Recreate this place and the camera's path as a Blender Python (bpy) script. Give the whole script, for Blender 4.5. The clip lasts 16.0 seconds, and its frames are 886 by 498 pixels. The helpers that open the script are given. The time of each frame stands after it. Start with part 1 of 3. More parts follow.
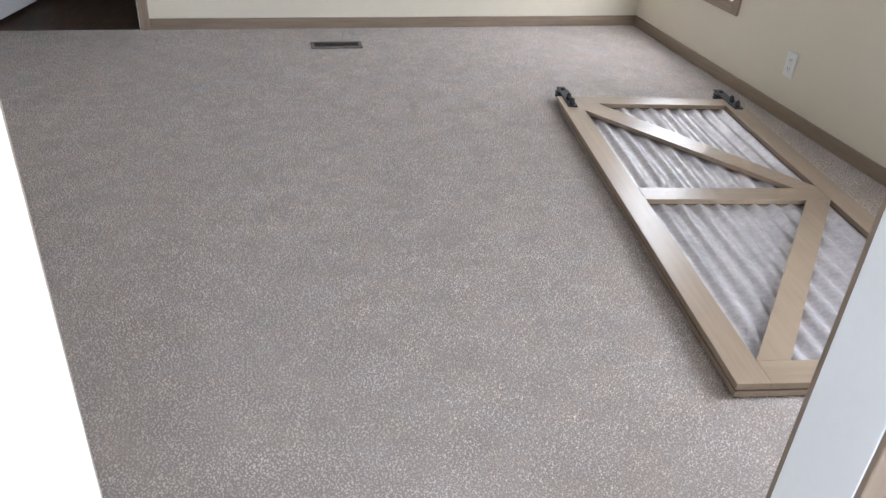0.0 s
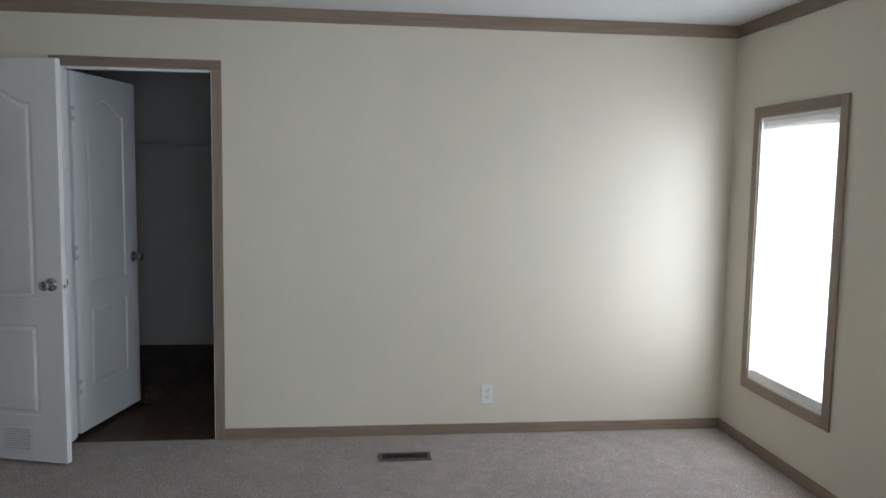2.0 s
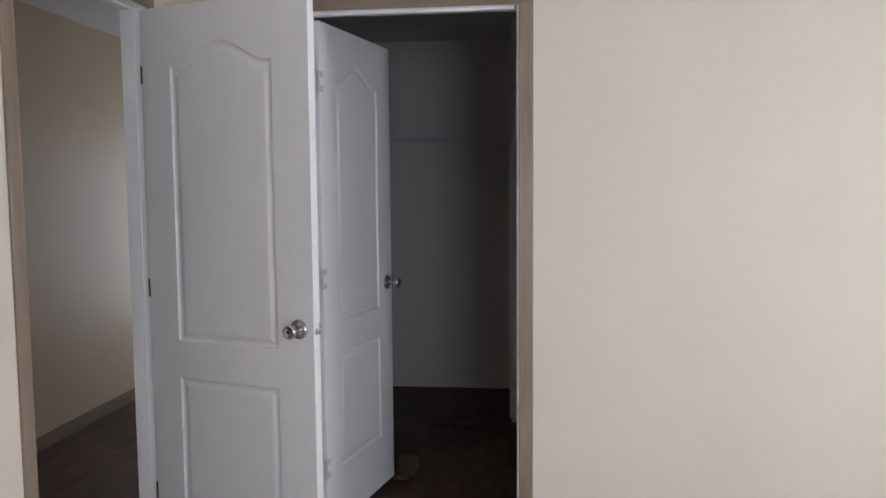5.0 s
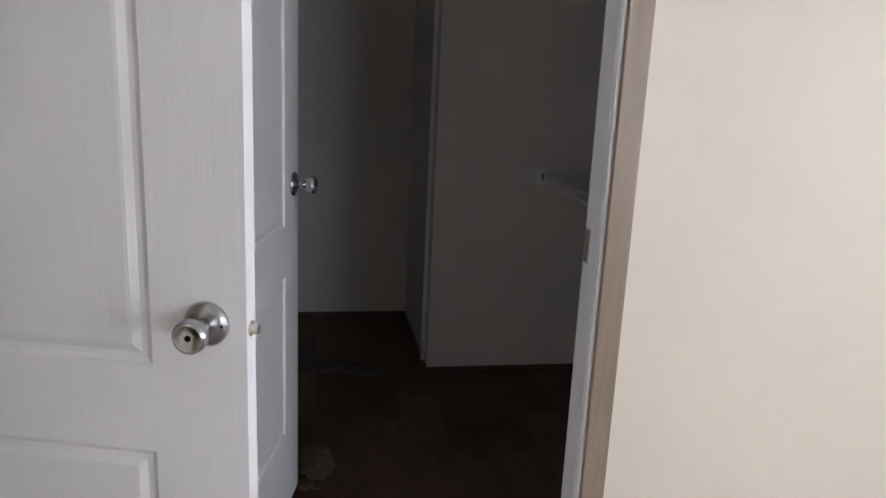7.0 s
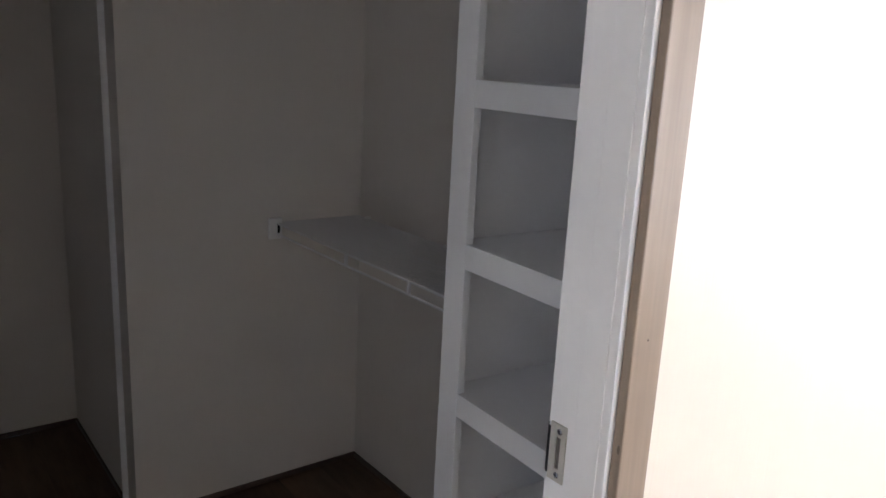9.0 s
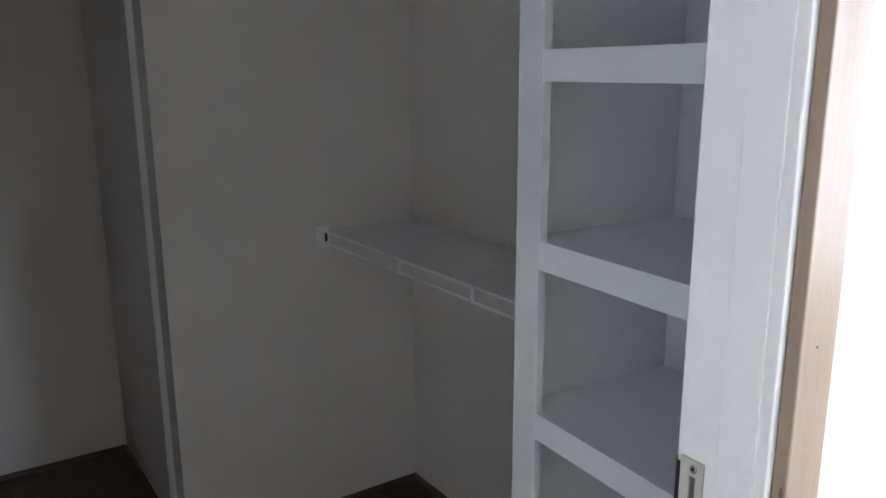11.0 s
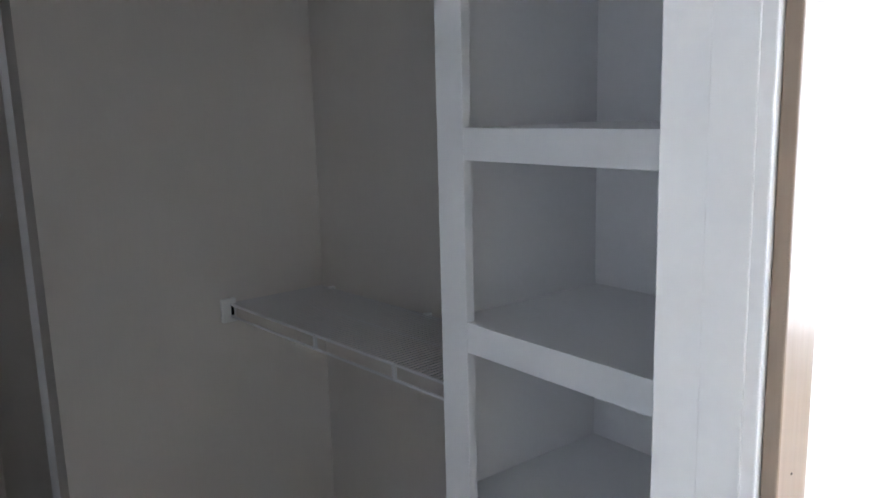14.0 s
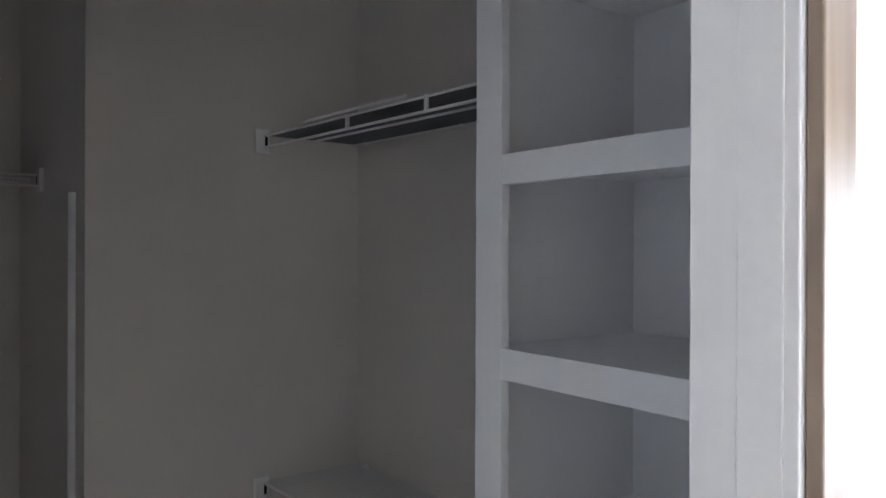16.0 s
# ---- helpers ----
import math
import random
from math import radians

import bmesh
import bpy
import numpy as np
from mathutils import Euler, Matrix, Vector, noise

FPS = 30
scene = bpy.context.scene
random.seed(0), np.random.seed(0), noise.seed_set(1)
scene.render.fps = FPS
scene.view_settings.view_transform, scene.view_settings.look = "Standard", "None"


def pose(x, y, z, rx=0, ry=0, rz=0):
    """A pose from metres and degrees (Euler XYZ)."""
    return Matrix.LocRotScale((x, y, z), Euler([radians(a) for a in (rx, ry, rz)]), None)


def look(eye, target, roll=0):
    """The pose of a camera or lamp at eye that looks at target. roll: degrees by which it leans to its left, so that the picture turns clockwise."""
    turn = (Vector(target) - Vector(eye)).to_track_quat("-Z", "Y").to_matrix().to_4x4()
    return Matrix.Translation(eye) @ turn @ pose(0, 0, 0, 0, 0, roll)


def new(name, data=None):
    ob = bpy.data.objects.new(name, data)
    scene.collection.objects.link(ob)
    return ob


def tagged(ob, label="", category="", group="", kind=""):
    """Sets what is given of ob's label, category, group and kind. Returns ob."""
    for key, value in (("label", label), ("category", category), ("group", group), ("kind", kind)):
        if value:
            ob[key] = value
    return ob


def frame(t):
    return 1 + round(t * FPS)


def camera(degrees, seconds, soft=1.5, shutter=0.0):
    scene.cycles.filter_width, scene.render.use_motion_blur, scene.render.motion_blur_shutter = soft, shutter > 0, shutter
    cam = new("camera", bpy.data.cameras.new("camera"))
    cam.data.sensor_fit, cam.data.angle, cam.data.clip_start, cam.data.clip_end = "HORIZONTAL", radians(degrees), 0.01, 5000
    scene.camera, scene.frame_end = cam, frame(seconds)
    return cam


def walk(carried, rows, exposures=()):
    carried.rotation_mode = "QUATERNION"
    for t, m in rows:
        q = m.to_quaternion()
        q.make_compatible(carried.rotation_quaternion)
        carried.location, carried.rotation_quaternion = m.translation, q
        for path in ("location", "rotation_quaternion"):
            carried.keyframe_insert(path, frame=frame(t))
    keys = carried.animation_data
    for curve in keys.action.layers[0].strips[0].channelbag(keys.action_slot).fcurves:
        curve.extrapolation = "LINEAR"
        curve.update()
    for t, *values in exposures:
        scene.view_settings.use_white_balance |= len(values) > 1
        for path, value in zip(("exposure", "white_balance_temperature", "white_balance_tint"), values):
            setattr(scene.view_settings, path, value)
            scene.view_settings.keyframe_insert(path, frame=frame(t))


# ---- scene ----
cam = camera(59.9, 16.0)
PATH = [
    (0, (0.626, -4.498, 1.246), (1.06, -2.842, 0.211), 3.5),
    (0.25, (0.637, -4.486, 1.258), (1.079, -2.804, 0.270), 3.2),
    (0.5, (0.652, -4.464, 1.281), (1.099, -2.754, 0.343), 2.9),
    (0.8, (0.674, -4.421, 1.328), (1.123, -2.650, 0.515), 2.5),
    (1, (0.685, -4.393, 1.359), (1.133, -2.557, 0.706), 2.2),
    (1.25, (0.688, -4.371, 1.387), (1.130, -2.478, 0.917), 1.8),
    (1.5, (0.694, -4.355, 1.418), (1.054, -2.431, 1.008), 1.4),
    (2, (0.772, -4.298, 1.489), (1.003, -2.32, 1.299), 0.9),
    (2.5, (0.775, -4.184, 1.489), (0.858, -2.188, 1.391), 0.2),
    (3, (0.663, -4.016, 1.498), (0.595, -2.019, 1.423), -0.7),
    (3.5, (0.612, -3.77, 1.453), (0.262, -1.806, 1.309), -1.3),
    (3.7, (0.594, -3.634, 1.457), (0.183, -1.681, 1.314), -0.8),
    (5.8, (-0.361, -2.290, 1.354), (-0.406, -0.302, 1.149), 1.2),
    (6, (-0.427, -2.157, 1.359), (-0.430, -0.177, 1.073), 1.82),
    (6.5, (-0.466, -1.765, 1.337), (-0.274, 0.198, 1.007), 1.98),
    (7, (-0.574, -1.408, 1.299), (-0.220, 0.502, 0.823), 2.70),
    (7.5, (-0.609, -1.088, 1.303), (-0.125, 0.753, 0.689), 3.32),
    (8, (-0.567, -0.779, 1.289), (0.043, 0.982, 0.566), 3.26),
    (8.5, (-0.605, -0.567, 1.320), (0.341, 1.064, 0.656), 4.22),
    (9, (-0.610, -0.482, 1.372), (0.580, 1.055, 0.901), 2.98),
    (9.2, (-0.600, -0.470, 1.407), (0.614, 1.072, 1.021), 2.00),
    (11.3, (-0.510, -0.280, 1.274), (0.570, 1.335, 0.799), -0.23),
    (11.5, (-0.499, -0.255, 1.245), (0.650, 1.241, 0.581), -0.44),
    (12, (-0.515, -0.237, 1.188), (0.613, 1.135, 0.268), -1.36),
    (12.5, (-0.512, -0.237, 1.181), (0.563, 1.145, 0.214), -2.11),
    (13, (-0.505, -0.239, 1.239), (0.651, 1.192, 0.452), -1.33),
    (13.5, (-0.502, -0.242, 1.291), (0.786, 1.195, 0.764), -0.60),
    (14, (-0.512, -0.239, 1.374), (0.794, 1.232, 1.014), -1.43),
    (14.5, (-0.514, -0.239, 1.402), (0.771, 1.282, 1.212), -1.36),
    (15, (-0.507, -0.258, 1.457), (0.772, 1.278, 1.392), -1.53),
    (15.5, (-0.523, -0.261, 1.482), (0.755, 1.278, 1.478), -0.12),
    (16, (-0.526, -0.258, 1.502), (0.728, 1.300, 1.499), 0.19),
]
EXPOSURES = [(0, 0.96, 6220, 11), (0.5, 1.02, 6170, 11.5), (1, 1.02, 6120, 9.5), (1.25, 0.92, 6120, 9), (1.5, 0.56, 6120, 8.5), (2, 0.14, 6120, 8),
             (2.5, -0.02, 6180, 11.5), (3, 0.22, 6300, 14), (3.5, 0.49, 6400, 15.5), (5.8, 1.08, 6500, 17.5), (7, 1.26, 6520, 17), (7.5, 1.37, 6480, 15),
             (8, 1.73, 6400, 14), (8.5, 2.03, 6460, 16), (9, 2.08, 6560, 17), (11.5, 2.7, 6020, 11), (12.5, 2.78, 5980, 11), (14, 2.62, 6050, 12),
             (16, 2.4, 6200, 14)]
walk(cam, [(t, look(eye, target, roll)) for t, eye, target, roll in PATH], EXPOSURES)

# ---- light ----
world = bpy.data.worlds.new("world")
scene.world = world
world.use_nodes = True
sky = world.node_tree.nodes.new("ShaderNodeTexSky")
sky.sky_type = "NISHITA"
sky.sun_disc = False
sky.sun_elevation, sky.sun_rotation = radians(22), radians(104)
world.node_tree.links.new(sky.outputs[0], world.node_tree.nodes["Background"].inputs[0])
world.node_tree.nodes["Background"].inputs[1].default_value = 0.1

sun_data = bpy.data.lights.new("sun", "SUN")
sun_data.energy, sun_data.angle, sun_data.color = 5.0, radians(0.5), (1.0, 0.95, 0.88)
sun = new("sun", sun_data)
sun.matrix_world = look((10, -2.5, 4.2), (0, 0, 0))

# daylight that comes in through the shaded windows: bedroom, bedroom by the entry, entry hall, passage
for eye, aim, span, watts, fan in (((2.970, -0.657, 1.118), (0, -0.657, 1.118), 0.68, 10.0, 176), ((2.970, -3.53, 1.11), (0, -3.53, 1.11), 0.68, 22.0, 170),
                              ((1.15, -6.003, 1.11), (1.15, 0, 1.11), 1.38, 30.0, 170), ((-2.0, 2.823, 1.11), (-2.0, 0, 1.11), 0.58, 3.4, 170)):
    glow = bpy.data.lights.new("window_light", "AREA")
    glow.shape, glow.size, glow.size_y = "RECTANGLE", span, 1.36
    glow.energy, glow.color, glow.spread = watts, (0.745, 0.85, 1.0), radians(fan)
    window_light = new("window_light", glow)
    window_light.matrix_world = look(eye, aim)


# ---- materials ----
def material(name, colour, rough=0.6, metal=0.0, vary=0.06, scale=3.0, grain=0.05, grain_scale=120.0, bump=0.1,
             stretch=(1, 1, 1), per_object=0.0, per_island=0.0, distance=0.002):
    """Base colour with stains at one scale and grain at another, and fine relief."""
    m = bpy.data.materials.new(name)
    m.use_nodes = True
    nt = m.node_tree
    bsdf = nt.nodes["Principled BSDF"]
    coord = nt.nodes.new("ShaderNodeTexCoord")
    mapping = nt.nodes.new("ShaderNodeMapping")
    mapping.inputs["Scale"].default_value = stretch
    nt.links.new(coord.outputs["Object"], mapping.inputs["Vector"])
    big = nt.nodes.new("ShaderNodeTexNoise")
    big.inputs["Scale"].default_value, big.inputs["Detail"].default_value = scale, 4
    fine = nt.nodes.new("ShaderNodeTexNoise")
    fine.inputs["Scale"].default_value, fine.inputs["Detail"].default_value = grain_scale, 3
    for n in (big, fine):
        nt.links.new(mapping.outputs["Vector"], n.inputs["Vector"])

    def math_node(op, a, b):
        n = nt.nodes.new("ShaderNodeMath")
        n.operation = op
        for i, v in enumerate((a, b)):
            if isinstance(v, (int, float)):
                n.inputs[i].default_value = v
            else:
                nt.links.new(v, n.inputs[i])
        return n.outputs[0]

    f = math_node("ADD", math_node("MULTIPLY", math_node("SUBTRACT", big.outputs["Fac"], 0.5), vary * 4),
                  math_node("MULTIPLY", math_node("SUBTRACT", fine.outputs["Fac"], 0.5), grain * 4))
    if per_object:
        info = nt.nodes.new("ShaderNodeObjectInfo")
        f = math_node("ADD", f, math_node("MULTIPLY", math_node("SUBTRACT", info.outputs["Random"], 0.5), per_object * 2))
    if per_island:
        geo = nt.nodes.new("ShaderNodeNewGeometry")
        f = math_node("ADD", f, math_node("MULTIPLY", math_node("SUBTRACT", geo.outputs["Random Per Island"], 0.5), per_island * 2))
    f = math_node("ADD", f, 1.0)
    mul = nt.nodes.new("ShaderNodeVectorMath")
    mul.operation = "SCALE"
    mul.inputs[0].default_value = colour
    nt.links.new(f, mul.inputs["Scale"])
    nt.links.new(mul.outputs[0], bsdf.inputs["Base Color"])
    bsdf.inputs["Roughness"].default_value = rough
    bsdf.inputs["Metallic"].default_value = metal
    if bump:
        b = nt.nodes.new("ShaderNodeBump")
        b.inputs["Strength"].default_value, b.inputs["Distance"].default_value = bump, distance
        nt.links.new(fine.outputs["Fac"], b.inputs["Height"])
        nt.links.new(b.outputs[0], bsdf.inputs["Normal"])
    return m


WALL = material("cream_wall_panel", (0.71, 0.65, 0.545), 0.5, vary=0.015, scale=1.2, grain=0.012, grain_scale=60, bump=0.12, stretch=(3, 3, 0.25))
CLOSET_WALL = material("closet_wall_panel", (0.69, 0.652, 0.60), 0.6, vary=0.02, scale=1.5, grain=0.012, grain_scale=60, bump=0.1, stretch=(3, 3, 0.25))
HALL_WALL = material("tan_wall_panel", (0.66, 0.53, 0.39), 0.5, vary=0.02, scale=1.2, grain=0.012, grain_scale=60, bump=0.12, stretch=(3, 3, 0.25))
CEILING = material("white_ceiling", (0.74, 0.74, 0.73), 0.8, vary=0.02, scale=2, grain=0.02, grain_scale=90, bump=0.35, distance=0.004)
CARPET = material("carpet_backing", (0.32, 0.268, 0.238), 0.95, vary=0.10, scale=7, grain=0.14, grain_scale=200, bump=0.5)
PILE = material("carpet_pile", (0.55, 0.468, 0.432), 0.95, vary=0.17, scale=8, grain=0.17, grain_scale=26, bump=0, per_island=0.09)
PILE.node_tree.nodes["Principled BSDF"].inputs["Sheen Weight"].default_value = 0.30
PILE.node_tree.nodes["Principled BSDF"].inputs["Sheen Roughness"].default_value = 0.45
PILE.node_tree.nodes["Principled BSDF"].inputs["Specular IOR Level"].default_value = 0.1


def mottled(m, warm, cool, scale):
    """Lets the base colour wander in soft patches between two tones."""
    nt = m.node_tree
    patch = nt.nodes.new("ShaderNodeTexNoise")
    patch.inputs["Scale"].default_value, patch.inputs["Detail"].default_value = scale, 3
    coord = nt.nodes.new("ShaderNodeTexCoord")
    nt.links.new(coord.outputs["Object"], patch.inputs["Vector"])
    ramp = nt.nodes.new("ShaderNodeValToRGB")
    ramp.color_ramp.elements[0].position, ramp.color_ramp.elements[1].position = 0.38, 0.62
    ramp.color_ramp.elements[0].color, ramp.color_ramp.elements[1].color = (*warm, 1), (*cool, 1)
    nt.links.new(patch.outputs["Fac"], ramp.inputs["Fac"])
    scaler = [n for n in nt.nodes if n.type == "VECT_MATH"][0]
    nt.links.new(ramp.outputs["Color"], scaler.inputs[0])


mottled(PILE, (0.55, 0.465, 0.41), (0.54, 0.492, 0.475), 9)
WOOD = [material("oak_trim_" + "xyz"[i], (0.258, 0.193, 0.142), 0.31, vary=0.15, scale=7, grain=0.16, grain_scale=70, bump=0.15,
                 stretch=tuple(0.06 if i == j else 1 for j in range(3)), per_object=0.06) for i in range(3)]
BARN = [material("barn_oak_" + "xyz"[i], (0.285, 0.212, 0.152), 0.32, vary=0.14, scale=9, grain=0.10, grain_scale=70, bump=0.12,
                 stretch=tuple(0.06 if i == j else 1 for j in range(3)), per_object=0.05) for i in range(3)]
KNOT = material("oak_knot", (0.135, 0.10, 0.076), 0.5, vary=0.2, scale=90, grain=0.1)
# dark wood, also the shade colour of the barn door's gap strips
DARK_WOOD_AND_SHADE = material("dark_wood_and_gap_shade", (0.06, 0.045, 0.035), 0.7)
WHITE = material("white_paint", (0.86, 0.86, 0.86), 0.4, vary=0.012, scale=5, grain=0.01, grain_scale=90, bump=0.05)
DOOR = material("white_moulded_door", (0.81, 0.81, 0.81), 0.42, vary=0.012, scale=4, grain=0.012, grain_scale=130, bump=0.22, stretch=(1, 1, 0.05))
PLASTIC = material("white_plastic", (0.78, 0.78, 0.76), 0.35, vary=0.01, grain=0.005, bump=0)
WIRE = material("white_coated_wire", (0.74, 0.74, 0.74), 0.35, vary=0.02, grain=0.01, bump=0)
DECK_WIRE = material("grey_coated_wire", (0.62, 0.61, 0.60), 0.4, vary=0.02, grain=0.01, bump=0)
# shaded copy of the coated wire, an unlit underside put into its colour
SHADED_WIRE = material("coated_wire_in_shade", (0.13, 0.132, 0.14), 0.4, vary=0.02, grain=0.01, bump=0)
SLOT = material("dark_slot", (0.006, 0.006, 0.006), 0.95, bump=0)
SLOT.node_tree.nodes["Principled BSDF"].inputs["Specular IOR Level"].default_value = 0.05
NICKEL = material("brushed_nickel", (0.52, 0.52, 0.53), 0.26, 1.0, vary=0.04, scale=20, grain=0.04, grain_scale=400, bump=0.04, stretch=(1, 1, 0.1))
STEEL = material("zinc_strike", (0.60, 0.565, 0.50), 0.34, 1.0, vary=0.06, scale=40, grain=0.05, grain_scale=500, bump=0.06)
BLACK = material("black_hanger_steel", (0.035, 0.036, 0.04), 0.45, 0.6, vary=0.1, scale=30, bump=0.1)
REGISTER = material("taupe_register_metal", (0.13, 0.112, 0.10), 0.5, 0.3, vary=0.06, scale=30, bump=0.05)
PLANK = [material("vinyl_plank_" + "xy"[i], (0.098, 0.056, 0.032), 0.45, vary=0.8, scale=4.5, grain=0.24, grain_scale=45, bump=0.12,
                  stretch=((0.2, 1, 1), (1, 0.2, 1))[i], per_object=0.10) for i in range(2)]
for m in PLANK:
    m.node_tree.nodes["Principled BSDF"].inputs["Specular IOR Level"].default_value = 0.22
SHADE = bpy.data.materials.new("white_cellular_shade")
SHADE.use_nodes = True
cloth = SHADE.node_tree.nodes.new("ShaderNodeBsdfTranslucent")
cloth.inputs["Color"].default_value = (0.85, 0.87, 0.9, 1)
SHADE.node_tree.links.new(cloth.outputs[0], SHADE.node_tree.nodes["Material Output"].inputs["Surface"])
RAIL = material("grey_shade_rail", (0.52, 0.53, 0.55), 0.5, vary=0.02, bump=0)
PAPER = material("crumpled_brown_paper", (0.105, 0.066, 0.047), 0.9, vary=0.5, scale=60, grain=0.5, grain_scale=190, bump=0.9, distance=0.004)
FILM = material("pale_plastic_film", (0.078, 0.064, 0.056), 0.8, vary=0.2, scale=14, bump=0.1)
FILM.node_tree.nodes["Principled BSDF"].inputs["Specular IOR Level"].default_value = 0.12
SHOE = material("dark_shoe_moulding", (0.085, 0.055, 0.038), 0.5, vary=0.15, scale=6, grain=0.1, grain_scale=60)
BRASS = material("yellowed_chain", (0.42, 0.34, 0.10), 0.45, 0.5, bump=0)
SOIL = material("grass_ground", (0.16, 0.17, 0.08), 0.95, vary=0.2, scale=0.8, grain=0.2, grain_scale=30)


def corrugated_metal():
    """Galvanised sheet with a milky, blotched, worn coat."""
    m = material("galvanised_corrugated_sheet", (0.42, 0.39, 0.395), 0.5, 0.45, vary=0.13, scale=9, grain=0.12, grain_scale=75, bump=0.6, distance=0.004)
    nt = m.node_tree
    blot = nt.nodes.new("ShaderNodeTexNoise")
    blot.inputs["Scale"].default_value, blot.inputs["Detail"].default_value = 34, 8
    ramp = nt.nodes.new("ShaderNodeMapRange")
    ramp.inputs["From Min"].default_value, ramp.inputs["From Max"].default_value = 0.38, 0.62
    ramp.inputs["To Min"].default_value, ramp.inputs["To Max"].default_value = 0.33, 0.66
    coord = nt.nodes.new("ShaderNodeTexCoord")
    nt.links.new(coord.outputs["Object"], blot.inputs["Vector"])
    nt.links.new(blot.outputs["Fac"], ramp.inputs["Value"])
    nt.links.new(ramp.outputs["Result"], nt.nodes["Principled BSDF"].inputs["Roughness"])
    return m


CORRUGATED = corrugated_metal()
GLASS = bpy.data.materials.new("window_glass")
GLASS.use_nodes = True
GLASS.node_tree.nodes["Principled BSDF"].inputs["Transmission Weight"].default_value = 1.0
GLASS.node_tree.nodes["Principled BSDF"].inputs["Roughness"].default_value = 0.02


# ---- mesh helpers ----
def box(bm, x0, x1, y0, y1, z0, z1, bevel=0.0):
    """A box in bm, its edges rounded by bevel."""
    vs = [bm.verts.new((x, y, z)) for z in (z0, z1) for y in (y0, y1) for x in (x0, x1)]
    fs = [bm.faces.new([vs[i] for i in f]) for f in ((0, 2, 3, 1), (4, 5, 7, 6), (0, 1, 5, 4), (2, 6, 7, 3), (0, 4, 6, 2), (1, 3, 7, 5))]
    if bevel:
        edges = list({e for f in fs for e in f.edges})
        bmesh.ops.bevel(bm, geom=edges, offset=bevel, segments=2, profile=0.5, affect="EDGES")
    return bm


def boxed(*args, bevel=0.0):
    return box(bmesh.new(), *args, bevel=bevel)


def rod(bm, a, b, r, n=8):
    """A round bar from a to b."""
    a, b = Vector(a), Vector(b)
    q = (b - a).to_track_quat("Z", "Y")
    rings = []
    for p in (a, b):
        rings.append([bm.verts.new(p + q @ Vector((r * math.cos(2 * math.pi * i / n), r * math.sin(2 * math.pi * i / n), 0))) for i in range(n)])
    for i in range(n):
        bm.faces.new((rings[0][i], rings[0][(i + 1) % n], rings[1][(i + 1) % n], rings[1][i]))
    bm.faces.new(rings[0][::-1])
    bm.faces.new(rings[1])
    return bm


def turned(profile, n=32, m=None):
    """A body of revolution round z from (radius, height) pairs."""
    bm = bmesh.new()
    rings = []
    for r, z in profile:
        rings.append([bm.verts.new((r * math.cos(2 * math.pi * i / n), r * math.sin(2 * math.pi * i / n), z)) for i in range(n)])
    for a, b in zip(rings, rings[1:]):
        for i in range(n):
            bm.faces.new((a[i], a[(i + 1) % n], b[(i + 1) % n], b[i]))
    bm.faces.new(rings[0][::-1])
    bm.faces.new(rings[-1])
    for f in bm.faces:
        f.smooth = len(f.verts) == 4
    if m is not None:
        bmesh.ops.transform(bm, matrix=m, verts=bm.verts)
    return bm


def finish(name, bm, mat):
    bmesh.ops.recalc_face_normals(bm, faces=bm.faces)
    me = bpy.data.meshes.new(name)
    bm.to_mesh(me)
    bm.free()
    me.materials.append(mat)
    return new(name, me)


def part(name, bm, mat, parent, label=""):
    ob = finish(name, bm, mat)
    ob.parent = parent
    return tagged(ob, label)


def thing(name, m, label, category, group="", kind=""):
    ob = new(name)
    ob.empty_display_size = 0.1
    ob.matrix_world = m
    return tagged(ob, label, category, group, kind)


def structure(name, bm, mat, label="", category=""):
    return tagged(finish(name, bm, mat), label, category, kind="structure")


# ---- the plan ----
W, E, S, N, H = -1.302, 2.967, -3.985, 0.0, 2.371
T = 0.092
CL, CR, DOOR_H = -0.757, 0.006, 2.03            # clear opening of the closet
WL, WR = -0.862, -0.150                          # clear opening in the west wall (along y)
SL, SR = 0.465, 1.177                            # clear opening in the south wall
CN, CE, AX, AN = 1.672, 0.703, -0.050, 2.437       # closet: back wall, east wall, pier, alcove back
HW = -2.575                                       # hall's far wall
CW = -1.30
JT = 0.018

# walls, each with its opening through it
bm = bmesh.new()
box(bm, W - T, CL - JT, N, N + T, 0, 2.45)
box(bm, CR + JT, E + 0.12, N, N + T, 0, 2.45)
box(bm, CL - JT, CR + JT, N, N + T, DOOR_H + JT, 2.45)
structure("wall_north", bm, WALL, "cream vinyl panel wall with the closet doorway", "wall")
bm = bmesh.new()
box(bm, W - T, W, S - T, WL - JT, 0, 2.45)
box(bm, W - T, W, WR + JT, N, 0, 2.45)
box(bm, W - T, W, WL - JT, WR + JT, DOOR_H + JT, 2.45)
structure("wall_west", bm, WALL, "cream vinyl panel wall with a passage doorway", "wall")
bm = bmesh.new()
box(bm, W, SL - JT, S - T, S, 0, 2.45)
box(bm, SR + JT, E + 0.12, S - T, S, 0, 2.45)
box(bm, SL - JT, SR + JT, S - T, S, DOOR_H + JT, 2.45)
structure("wall_south", bm, WALL, "cream vinyl panel wall with the entry doorway", "wall")
WY0, WY1, WZ0, WZ1 = -1.008, -0.306, 0.392, 1.825   # window opening
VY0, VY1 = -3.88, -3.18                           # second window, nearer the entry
bm = bmesh.new()
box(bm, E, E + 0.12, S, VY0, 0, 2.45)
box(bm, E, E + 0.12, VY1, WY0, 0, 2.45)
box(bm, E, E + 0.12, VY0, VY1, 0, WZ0)
